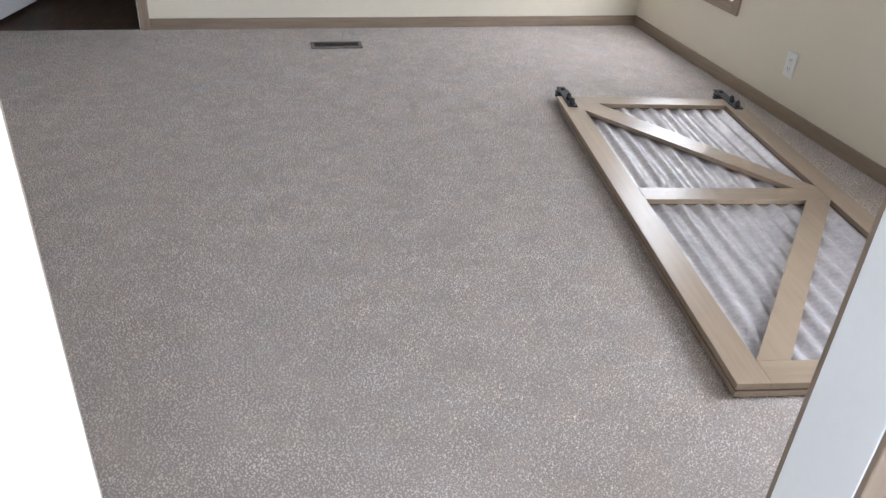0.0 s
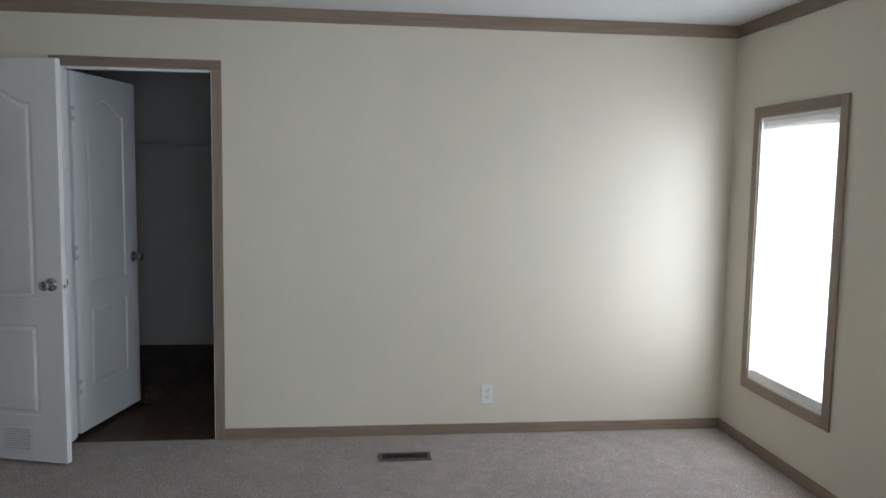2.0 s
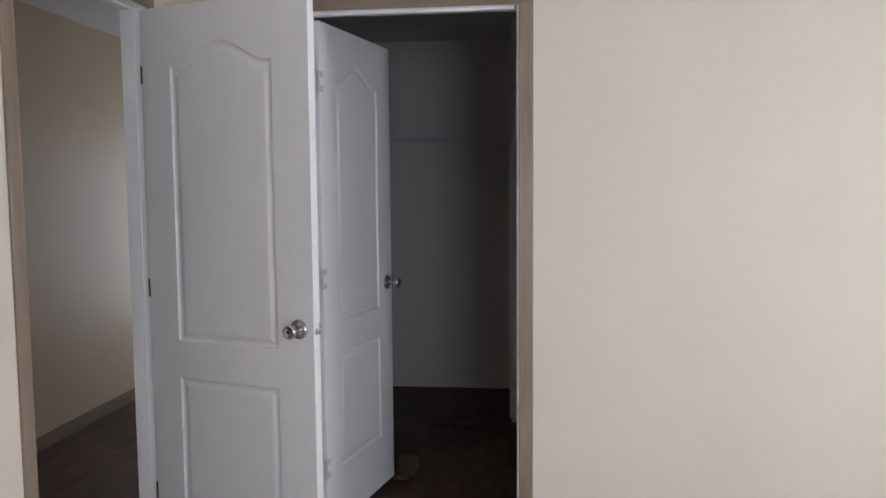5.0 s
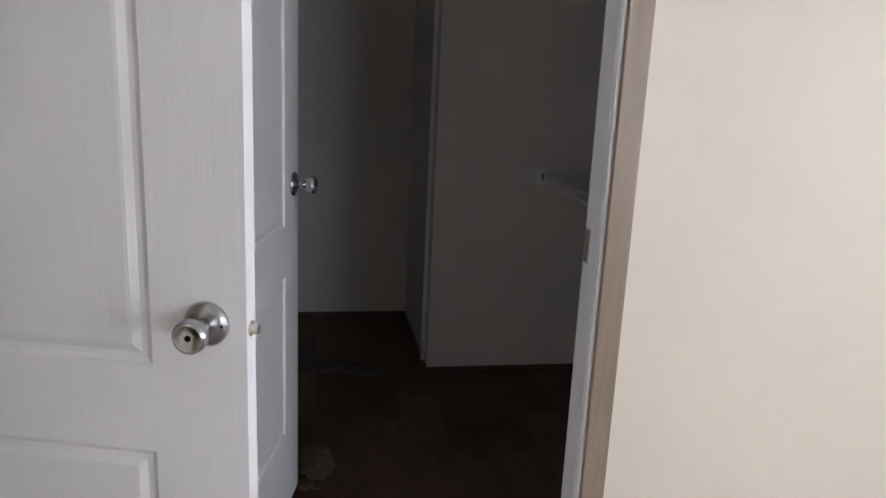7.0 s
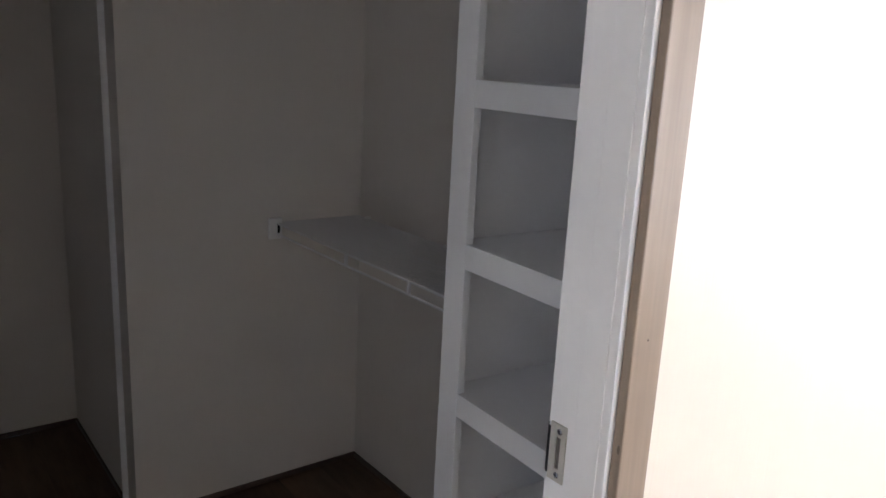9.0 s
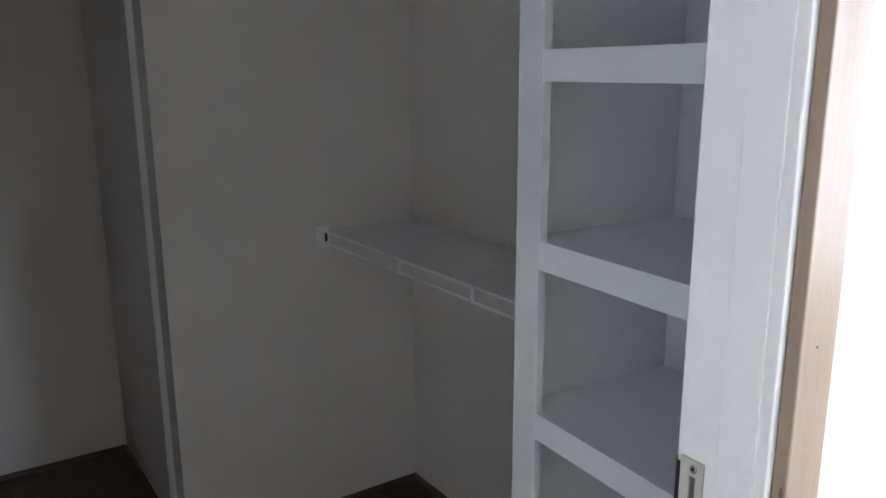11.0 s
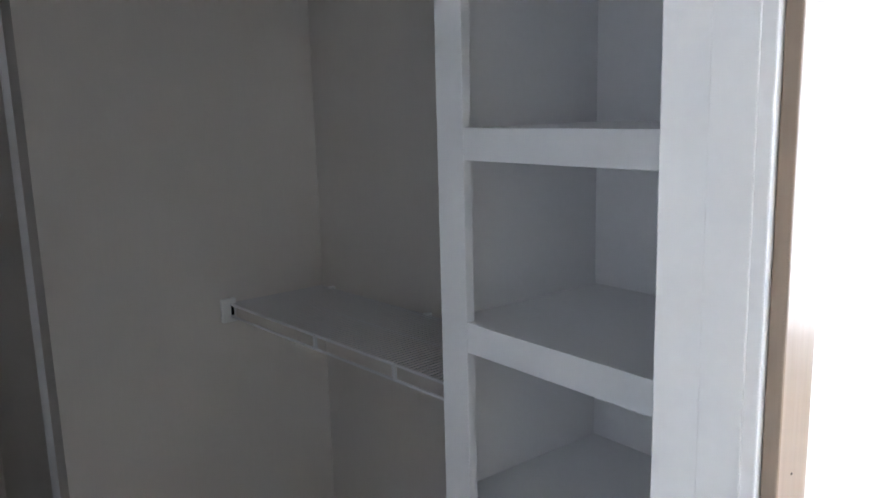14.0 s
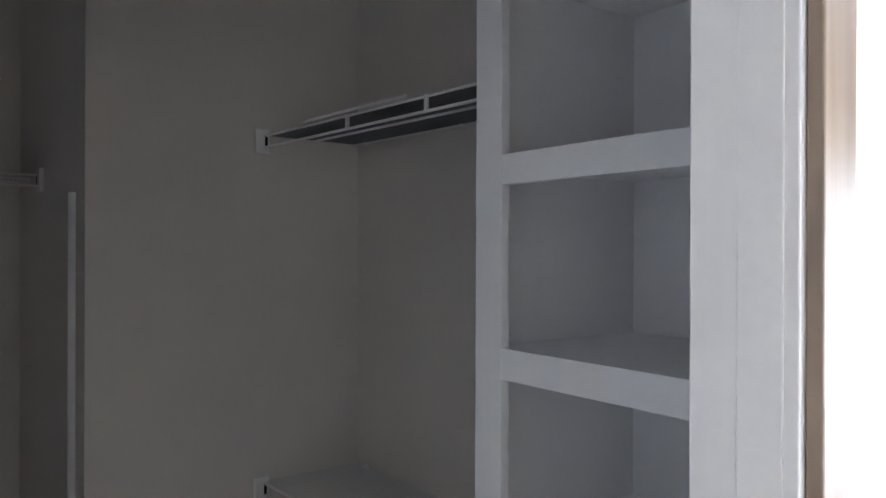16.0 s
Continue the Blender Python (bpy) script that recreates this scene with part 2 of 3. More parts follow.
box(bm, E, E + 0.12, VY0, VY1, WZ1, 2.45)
box(bm, E, E + 0.12, WY1, N, 0, 2.45)
box(bm, E, E + 0.12, WY0, WY1, 0, WZ0)
box(bm, E, E + 0.12, WY0, WY1, WZ1, 2.45)
structure("wall_east", bm, WALL, "cream vinyl panel wall with a tall window", "wall")
# closet and passage walls
structure("wall_closet_back", boxed(AX, CE + 0.08, CN, AN + 0.08, 0, 2.45), CLOSET_WALL, "off-white closet wall ending in an outside corner", "wall")
structure("wall_closet_east", boxed(CE, CE + 0.08, N + T, CN, 0, 2.45), CLOSET_WALL, "off-white closet side wall", "wall")
structure("wall_alcove_back", boxed(CW - 0.08, AX, AN, AN + 0.08, 0, 2.45), CLOSET_WALL, "off-white wall at the closet's far end", "wall")
structure("wall_closet_west", boxed(CW - 0.08, CW, N + T, AN, 0, 2.45), CLOSET_WALL, "off-white closet wall behind the door", "wall")
structure("wall_hall_west", boxed(HW - 0.08, HW, -1.7, 2.9, 0, 2.45), HALL_WALL, "tan panel wall across the passage", "wall")
bm = bmesh.new()
box(bm, HW, W - T, -1.7, -1.62, 0, 2.45)
for x0, x1, z0, z1 in ((HW, -2.3, 0, 2.45), (-1.7, CW - 0.08, 0, 2.45), (-2.3, -1.7, 0, WZ0), (-2.3, -1.7, WZ1, 2.45)):
    box(bm, x0, x1, 2.82, 2.9, z0, z1)
structure("wall_hall_ends", bm, WALL, "cream end walls of the passage", "wall")
bm = bmesh.new()
box(bm, -0.58, -0.5, -6.0, S - T, 0, 2.45)
box(bm, 2.0, 2.08, -6.0, S - T, 0, 2.45)
for x0, x1, z0, z1 in ((-0.58, 0.45, 0, 2.45), (1.85, 2.08, 0, 2.45), (0.45, 1.85, 0, WZ0), (0.45, 1.85, WZ1, 2.45)):
    box(bm, x0, x1, -6.08, -6.0, z0, z1)
structure("wall_entry_hall", bm, WALL, "cream walls of the entry hall", "wall")
bm = bmesh.new()
box(bm, HW - 0.1, E + 0.12, -6.1, 2.95, H, H + 0.1)
structure("ceiling", bm, CEILING, "white textured panel ceiling", "ceiling")
bm = bmesh.new()
box(bm, W, E, S, N, -0.06, 0.0)
box(bm, -0.5, 2.0, -6.0, S, -0.06, -0.001)
floor_carpet = structure("floor", bm, CARPET, "beige cut-pile carpet floor", "floor")
bm = bmesh.new()
box(bm, HW, CE + 0.05, -1.7, 2.85, -0.07, -0.026)
structure("subfloor", bm, DARK_WOOD_AND_SHADE, "dark subfloor under the planks", "floor")
g = bmesh.new()
box(g, -600, 600, -600, 600, -0.9, -0.6)
structure("ground", g, SOIL, "grassy ground outside the home", "ground")

# ---- trim ----
def board(name, label, x0, x1, y0, y1, z0, z1, axis, bevel=0.0025):
    return structure(name, boxed(x0, x1, y0, y1, z0, z1, bevel=bevel), WOOD[axis], label, "trim")


BASE, CROWN, CASE, CT = 0.062, 0.072, 0.051, 0.009
REVEAL = 0.007
cas_l0, cas_r1 = CL - REVEAL - CASE, CR + REVEAL + CASE
base_label = "grey-brown wood-grain baseboard along the carpet"
for x0, x1, y0, y1, a in ((cas_r1, E, -0.011, 0, 0), (W, cas_l0, -0.011, 0, 0), (E - 0.011, E, S, -0.011, 1),
                          (W, W + 0.011, S, WL - REVEAL - CASE, 1), (W + 0.011, SL - 0.08, S, S + 0.011, 0), (SR + 0.08, E - 0.011, S, S + 0.011, 0)):
    board("baseboard", base_label, x0, x1, y0, y1, 0, BASE, a)
crown_label = "grey-brown wood-grain trim along the ceiling"
for x0, x1, y0, y1, a in ((W, E, -0.011, 0, 0), (W, E, S, S + 0.011, 0), (E - 0.011, E, S + 0.011, -0.011, 1), (W, W + 0.011, S + 0.011, -0.011, 1)):
    board("crown_trim", crown_label, x0, x1, y0, y1, H - CROWN, H, a)
for x0, x1, y0, y1, a in ((AX - 0.008, CE, CN - 0.008, CN, 0), (CE - 0.008, CE, 0.694, CN - 0.008, 1), (CW, AX, AN - 0.008, AN, 0),
                          (AX - 0.008, AX, CN, AN - 0.008, 1), (HW, HW + 0.008, -1.6, 2.8, 1)):
    low = x0 > HW
    structure("baseboard", boxed(x0, x1, y0, y1, -0.014, 0.004 if low else 0.07, bevel=0.0025), SHOE if low else WOOD[a], "low dark shoe moulding on the plank floor" if low else base_label, "trim")


def casing(name, m, width, label, reveal=REVEAL, sink=0.0):
    """Three flat boards round a doorway; local x across, y out of the wall, base at the opening's middle."""
    t = thing(name, m, label, "trim", kind="structure")
    h = width / 2 + reveal
    part("side_board", boxed(-h - CASE, -h, -sink, CT, 0, DOOR_H + 0.002, bevel=0.002), WOOD[2], t)
    part("side_board", boxed(h, h + CASE, -sink, CT, 0, DOOR_H + 0.002, bevel=0.002), WOOD[2], t)
    part("head_board", boxed(-h - CASE, h + CASE, -sink, CT, DOOR_H + 0.002, DOOR_H + 0.002 + CASE, bevel=0.002), WOOD[0], t)
    return t


def door_frame(name, m, width, depth, stop, label, front=-0.001):
    """White jambs, head and stops lining a doorway; local y runs into the wall from 0 to depth."""
    t = thing(name, m, label, "door frame", kind="structure")
    h = width / 2
    for s in (-1, 1):
        part("jamb", boxed(*sorted((s * h, s * (h + JT))), front, depth + 0.001, 0, DOOR_H + JT, bevel=0.0015), WHITE, t)
        if not stop:
            continue
        part("door_stop", boxed(*sorted((s * (h - 0.0014), s * (h + 0.002))), *stop, 0, DOOR_H, bevel=0.0010), WHITE, t)
    part("head_jamb", boxed(-h, h, front, depth + 0.001, DOOR_H, DOOR_H + JT, bevel=0.0015), WHITE, t)
    if stop:
        part("head_stop", boxed(-h + 0.010, h - 0.010, *stop, DOOR_H - 0.010, DOOR_H, bevel=0.002), WHITE, t)
    return t


cx = (CL + CR) / 2
closet_casing = casing("closet_casing", pose(cx, N, 0, 0, 0, 180), CR - CL, "flat wood-grain casing round the closet doorway", sink=0.0042)
edge = CR + REVEAL - cx                           # inner edge of the latch-side board
for x, z in ((edge + 0.023, 1.098), (edge + 0.027, 0.44), (edge + 0.024, 1.72)):
    part("nail_hole", turned([(0.0013, 0), (0.0012, 0.0003)], 8, pose(-x, CT, z, -90, 0, 0)), DARK_WOOD_AND_SHADE, closet_casing)
part("wood_knot", turned([(0.0045, 0), (0.0040, 0.0004)], 16, pose(-edge, 0.005, 0.975, 0, 90, 0) @ Matrix.Diagonal((1.3, 0.45, 1, 1))), KNOT, closet_casing, "dark knot in the grain")
door_frame("closet_door_frame", pose(cx, N, 0), CR - CL, T, (0.016, 0.052), "white painted jambs lining the closet doorway", 0.0045)
cy = (WL + WR) / 2
casing("passage_casing", pose(W, cy, 0, 0, 0, -90), WR - WL, "flat wood-grain casing round the passage doorway")
door_frame("passage_door_frame", pose(W, cy, 0, 0, 0, 90), WR - WL, T, (0.04, 0.075), "white painted jambs lining the passage doorway")
sx = (SL + SR) / 2
casing("entry_casing", pose(sx, S, 0), SR - SL, "flat wood-grain casing round the entry doorway", 0.001)
casing("entry_casing", pose(sx, S - T, 0, 0, 0, 180), SR - SL, "flat wood-grain casing on the hall side of the entry", 0.001)
door_frame("entry_door_frame", pose(sx, S - T, 0), SR - SL, T, None, "white painted jambs lining the entry doorway")

# strike plate in the closet's latch jamb
strike = thing("strike_plate", pose(CR, 0.0750, 0.937), "zinc strike plate with two screws on the white jamb", "strike plate")
bm = bmesh.new()
hz, hy, sz, s0, s1 = 0.036, 0.0122, 0.020, -0.0045, 0.0025
loops = [[bm.verts.new((x, y, z)) for y, z in ring] for x in (-0.0022, -0.0002)
         for ring in (((-hy, -hz), (hy, -hz), (hy, hz), (-hy, hz)), ((s0, -sz), (s1, -sz), (s1, sz), (s0, sz)))]
for a, b in ((0, 1), (2, 3), (0, 2), (1, 3)):
    for i in range(4):
        bm.faces.new((loops[a][i], loops[a][(i + 1) % 4], loops[b][(i + 1) % 4], loops[b][i]))
part("plate", bm, STEEL, strike)
part("latch_hole", boxed(-0.0008, -0.0004, s0 + 0.0002, s1 - 0.0002, -sz + 0.0002, sz - 0.0002), REGISTER, strike, "dark recess for the latch")
# proud strip added so the hole's inner side looks lit
part("hole_edge", boxed(-0.0030, -0.0009, s1 - 0.0014, s1 - 0.0002, -sz + 0.0003, sz - 0.0003), STEEL, strike, "steel strip added for the latch hole's lit inner edge")
bm = bmesh.new()
for i in range(6):
    a0, a1 = radians(15 * i), radians(15 * (i + 1))
    r = 0.010
    p = [(-0.0022 + r * (1 - math.cos(a)), hy + r * math.sin(a)) for a in (a0, a1)]
    vs = [bm.verts.new((x, y, z)) for (x, y), z in ((p[0], -0.03), (p[1], -0.03), (p[1], 0.03), (p[0], 0.03))]
    bm.faces.new(vs)
# black on the zinc lip carries the shade where it curves away
part("curved_lip", bm, BLACK, strike, "lip of the strike, its shadow put into the colour")
for z in (-0.0275, 0.0275):
    scr = part("screw", turned([(0.0040, 0), (0.0038, 0.0005), (0.0025, 0.0009)], 16, pose(-0.0022, -0.002, z, 0, -90, 0)), NICKEL, strike)
    part("slot", boxed(-0.0034, -0.0029, -0.004, 0.0, z - 0.0005, z + 0.0005), SLOT, scr)
    part("slot", boxed(-0.0035, -0.0029, -0.0025, -0.0015, z - 0.002, z + 0.002), SLOT, scr)


# ---- doors ----
def panel_outline(u0, u1, z0, z1, rise):
    """A door panel's outline, with a humped top where rise is given."""
    pts = [(u0, z0), (u1, z0), (u1, z1)]
    if rise:
        for i in range(1, 24):
            k = i / 24
            pts.append((u1 + (u0 - u1) * k, z1 + rise * (0.5 - 0.5 * math.cos(2 * math.pi * min(max((k - 0.08) / 0.84, 0), 1))) ** 0.8))
    pts.append((u0, z1))
    return pts


def inset(pts, d):
    out = []
    n = len(pts)
    for i in range(n):
        p, a, b = Vector(pts[i]), Vector(pts[i - 1]), Vector(pts[(i + 1) % n])
        e0, e1 = (p - a).normalized(), (b - p).normalized()
        n0, n1 = Vector((-e0.y, e0.x)), Vector((-e1.y, e1.x))
        k = (n0 + n1) / max(1 + n0.dot(n1), 0.3)
        out.append(tuple(p + k * d))
    return out


def door_skin(width, z0, z1, panels, y, side):
    """One moulded face: flat stiles and rails, a stepped moulding round each raised field."""
    bm = bmesh.new()
    outer = [bm.verts.new((x, y, z)) for x, z in ((0, z0), (width, z0), (width, z1), (0, z1))]
    edges = [bm.edges.new((outer[i], outer[(i + 1) % 4])) for i in range(4)]
    steps = ((0.0, 0.0), (0.004, 0.005), (0.010, 0.007), (0.018, 0.0065), (0.030, 0.002), (0.036, 0.0015))
    for pts in panels:
        rings = [[bm.verts.new((x, y - side * h, z)) for x, z in inset(pts, d)] for d, h in steps]
        k = len(pts)
        for a, b in zip(rings, rings[1:]):
            for i in range(k):
                bm.faces.new((a[i], a[(i + 1) % k], b[(i + 1) % k], b[i]))
        bm.faces.new(rings[-1])
        edges += [bm.edges.get((rings[0][i], rings[0][(i + 1) % k])) for i in range(k)]
    bmesh.ops.triangle_fill(bm, edges=edges, use_beauty=True, use_dissolve=False, normal=(0, side, 0))
    return bm


def knob_set(door, u, z, y_front, y_back, label):
    """Round rosette and tulip knob on both faces of a door."""
    rosette = [(0.0345, 0), (0.0345, 0.003), (0.032, 0.007), (0.022, 0.010), (0.014, 0.0115), (0.0125, 0.012)]
    grip = [(0.0125, 0.012), (0.0118, 0.022), (0.013, 0.030), (0.020, 0.037), (0.0248, 0.045), (0.0268, 0.053), (0.0258, 0.060), (0.023, 0.064), (0.020, 0.0645), (0.018, 0.0625), (0.006, 0.0625)]
    rosette, grip = [(a * 0.96, b) for a, b in rosette], [(a * 0.92, b) for a, b in grip]
    for y, rx in ((y_front, 90), (y_back, -90)):
        m = pose(u, y, z, rx, 0, 0)
        k = part("door_knob", turned(grip, 32, m), NICKEL, door, label)
        part("rosette", turned(rosette, 32, m), NICKEL, k)
        part("keyhole", turned([(0.0045, 0.0622), (0.0045, 0.0632)], 12, m), SLOT, k)
        part("pin_hole", turned([(0.0028, 0.0062), (0.0028, 0.0092)], 10, m @ pose(0.024, 0, 0)), SLOT, k)


def door_leaf(name, m, width, label, vent, thick=0.035, tabs=()):
    """Two-panel moulded door; local x from the hinge edge, z up, front face at y = 0."""
    d = thing(name, m, label, "door")
    z0, z1 = 0.014, 2.022
    panels = [panel_outline(0.128, width - 0.142, 0.85, 1.815, 0.075), panel_outline(0.128, width - 0.142, 0.25, 0.715, 0)]
    core = bmesh.new()
    for a, b, c, e in ((0, 0.0004, z0, z1), (width - 0.0004, width, z0, z1)):
        box(core, a, b, 0.0, thick, c, e)
    box(core, 0.0004, width - 0.0004, 0.0, thick, z0, z0 + 0.0004)
    box(core, 0.0004, width - 0.0004, 0.0, thick, z1 - 0.0004, z1)
    part("edge_band", core, WHITE, d)
    part("front_face", door_skin(width, z0, z1, panels, 0.0, -1), DOOR, d)
    part("back_face", door_skin(width, z0, z1, panels, thick, 1), DOOR, d)
    if vent:
        v = part("vent_grille", boxed(0.150, 0.515, -0.004, 0.0, 0.050, 0.185, bevel=0.0015), PLASTIC, d, "white plastic louvred vent")
        for col in (0.170, 0.342):
            for i in range(9):
                z = 0.066 + i * 0.0122
                part("slat", boxed(col, col + 0.150, -0.0085, -0.004, z, z + 0.0072, bevel=0.001), PLASTIC, v)
                part("slot", boxed(col, col + 0.150, -0.0046, -0.004, z + 0.0076, z + 0.0118), RAIL, v)
    knob_set(d, width - 0.058, 0.955 if tabs else 0.923, 0.0, thick, "brushed nickel knob")
    part("latch_collar", turned([(0.0115, 0), (0.0115, 0.0012), (0.0095, 0.002)], 20, pose(width, thick / 2, 0.915, 0, 90, 0)), STEEL, d)
    bolt = bmesh.new()
    rod(bolt, (width + 0.001, thick / 2, 0.915), (width + 0.012, thick / 2, 0.915), 0.0075, 14)
    part("latch_bolt", bolt, STEEL, d)
    for z in (0.28, 1.035, 1.795):
        bm = bmesh.new()
        if tabs:
            for dz in (-0.040, 0.016):
                box(bm, -0.002, 0.022, -0.0026, 0.0, z + dz, z + dz + 0.024, bevel=0.0006)
            rod(bm, (-0.006, 0.001, z - 0.040), (-0.006, 0.001, z + 0.040), 0.005, 10)
        else:
            box(bm, -0.004, 0.004, -0.002, 0.010, z - 0.032, z + 0.032, bevel=0.001)
        part("hinge", bm, RAIL if tabs else REGISTER, d, "small face-mounted hinge")
    return d


def facing(hinge, free):
    (x0, y0), (x1, y1) = hinge, free
    return pose(x0, y0, 0, 0, 0, math.degrees(math.atan2(y1 - y0, x1 - x0))), math.hypot(x1 - x0, y1 - y0)


m, w = facing((-1.318, -0.156), (-0.654, -0.356))
door_leaf("door_1", m, w, "white moulded two-panel door with a vent, standing open", True)
m, w = facing((CL + 0.014, 0.106), (-0.593, 0.755))
door_leaf("door_2", m, w, "white moulded two-panel closet door opened inwards", False, tabs=(1,))
m, w = facing((0.458, -4.088), (0.30, -4.74))
door_leaf("door_3", m, w, "white moulded two-panel entry door standing open", False)

# ---- windows ----
def shaded_window(name, m, width):
    """A fixed window with its trim and drawn shade; local x points outdoors, base at the sill's middle."""
    win = thing(name, m, "tall window with a drawn white shade in a wood-grain frame", "window", kind="structure")
    wh, wz = width / 2, WZ1 - WZ0
    for s in (-1, 1):
        part("side_trim", boxed(-0.013, 0, *sorted((s * wh, s * (wh + 0.056))), -0.06, wz + 0.06, bevel=0.002), WOOD[2], win)
        part("side_liner", boxed(-0.002, 0.12, *sorted((s * (wh - 0.012), s * wh)), 0, wz), WHITE, win)
    part("top_trim", boxed(-0.013, 0, -wh, wh, wz, wz + 0.06, bevel=0.002), WOOD[1], win)
    part("bottom_trim", boxed(-0.013, 0, -wh, wh, -0.06, 0, bevel=0.002), WOOD[1], win)
    part("sill", boxed(-0.002, 0.12, -wh + 0.012, wh - 0.012, 0, 0.012), WHITE, win)
    part("head_liner", boxed(-0.002, 0.12, -wh + 0.012, wh - 0.012, wz - 0.012, wz), WHITE, win)
    for s in (-1, 1):
        part("sash_frame", boxed(0.09, 0.115, *sorted((s * (wh - 0.026), s * (wh - 0.012))), 0.012, wz - 0.012, bevel=0.002), PLASTIC, win)
    part("sash_rail", boxed(0.09, 0.115, -wh + 0.026, wh - 0.026, 0.012, 0.03, bevel=0.002), PLASTIC, win)
    part("sash_rail", boxed(0.09, 0.115, -wh + 0.026, wh - 0.026, wz - 0.026, wz - 0.012, bevel=0.002), PLASTIC, win)
    p = part("pane", boxed(0.10, 0.104, -wh + 0.026, wh - 0.026, 0.03, wz - 0.026), GLASS, win)
    p.visible_shadow = False
    shade = thing("window_shade", m, "white pleated cellular shade drawn down over the window", "window shade")
    bm = bmesh.new()
    n_pl, zs0, zs1 = 74, 0.050, wz - 0.022
    prev = None
    for i in range(n_pl * 2 + 1):
        z = zs0 + (zs1 - zs0) * i / (n_pl * 2)
        x = 0.016 + (0.003 if i % 2 else -0.0)
        cur = [bm.verts.new((x, s * (wh - 0.016), z)) for s in (-1, 1)]
        if prev:
            bm.faces.new((prev[0], prev[1], cur[1], cur[0]))
        prev = cur
    part("pleated_fabric", bm, SHADE, shade)
    part("head_rail", boxed(0.006, 0.036, -wh + 0.014, wh - 0.014, wz - 0.024, wz - 0.013, bevel=0.003), WHITE, shade, "grey-white head rail")
    part("bottom_rail", boxed(0.006, 0.030, -wh + 0.016, wh - 0.016, 0.0125, 0.052, bevel=0.004), WHITE, shade, "grey-white bottom rail")


shaded_window("window_1", pose(E, (WY0 + WY1) / 2, WZ0), WY1 - WY0)
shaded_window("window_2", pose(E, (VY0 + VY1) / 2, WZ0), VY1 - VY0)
shaded_window("window_3", pose(1.15, -6.0, WZ0, 0, 0, -90), 1.4)
shaded_window("window_4", pose(-2.0, 2.82, WZ0, 0, 0, 90), 0.6)

# ---- barn door lying on the carpet ----
BW, BL = 0.86, 1.97
yaw = math.degrees(math.atan2(-0.1297, 0.9916))
barn = thing("barn_door", pose(1.692, -3.293, 0.008, 0, 0, yaw), "oak barn door with corrugated metal panels lying flat on carpet", "barn door")
ST, R0, R1 = 0.088, 0.957, 1.047
for z0, z1, tag in ((0.0, 0.016, "back"), (0.022, 0.042, "front")):
    part(tag + "_stile", boxed(0, ST, 0, BL, z0, z1, bevel=0.0015), BARN[1], barn)
    part(tag + "_stile", boxed(BW - ST, BW, 0, BL, z0, z1, bevel=0.0015), BARN[1], barn)
    for y0, y1 in ((0, 0.085), (R0, R1), (BL - 0.085, BL)):
        part(tag + "_rail", boxed(ST, BW - ST, y0, y1, z0, z1 - 0.0004, bevel=0.0015), BARN[0], barn)
# dark strips fill the slit between the frames, its shade held in their colour
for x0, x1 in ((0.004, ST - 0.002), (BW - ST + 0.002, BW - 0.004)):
    part("core_strip", boxed(x0, x1, 0.004, BL - 0.004, 0.0161, 0.0219), DARK_WOOD_AND_SHADE, barn, "dark strip put in for the shadow gap between frames")
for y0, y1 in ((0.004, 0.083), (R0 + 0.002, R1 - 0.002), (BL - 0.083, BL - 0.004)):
    part("core_strip", boxed(ST, BW - ST, y0, y1, 0.0161, 0.0219), DARK_WOOD_AND_SHADE, barn)


def brace(points):
    bm = bmesh.new()
    lo = [bm.verts.new((x, y, 0.024)) for x, y in points]
    hi = [bm.verts.new((x, y, 0.0414)) for x, y in points]
    k = len(points)
    bm.faces.new(lo[::-1])
    bm.faces.new(hi)
    for i in range(k):
        bm.faces.new((lo[i], lo[(i + 1) % k], hi[(i + 1) % k], hi[i]))
    return bm


part("brace", brace(((ST, 0.085), (ST + 0.092, 0.085), (BW - ST, R0), (BW - ST - 0.092, R0))), BARN[1], barn)
part("brace", brace(((ST, BL - 0.085), (ST, BL - 0.170), (BW - ST - 0.095, R1), (BW - ST, R1), (BW - ST, R1 + 0.015), (ST + 0.085, BL - 0.085))), BARN[0], barn)
for y0, y1 in ((0.0852, R0 - 0.0002), (R1 + 0.0002, BL - 0.0852)):
    bm = bmesh.new()
    pitch, nx, prev = 0.0676, 160, None
    for i in range(nx + 1):
        x = ST + 0.0002 + (BW - 2 * ST - 0.0004) * i / nx
        z = 0.0166 + 0.0065 * math.sin(2 * math.pi * x / pitch)
        cur = [bm.verts.new((x, y, z)) for y in (y0, (y0 + y1) / 2, y1)]
        if prev:
            for j in range(2):
                bm.faces.new((prev[j], cur[j], cur[j + 1], prev[j + 1])).smooth = True
        prev = cur
    part("corrugated_panel", bm, CORRUGATED, barn, "milky galvanised corrugated metal sheet")


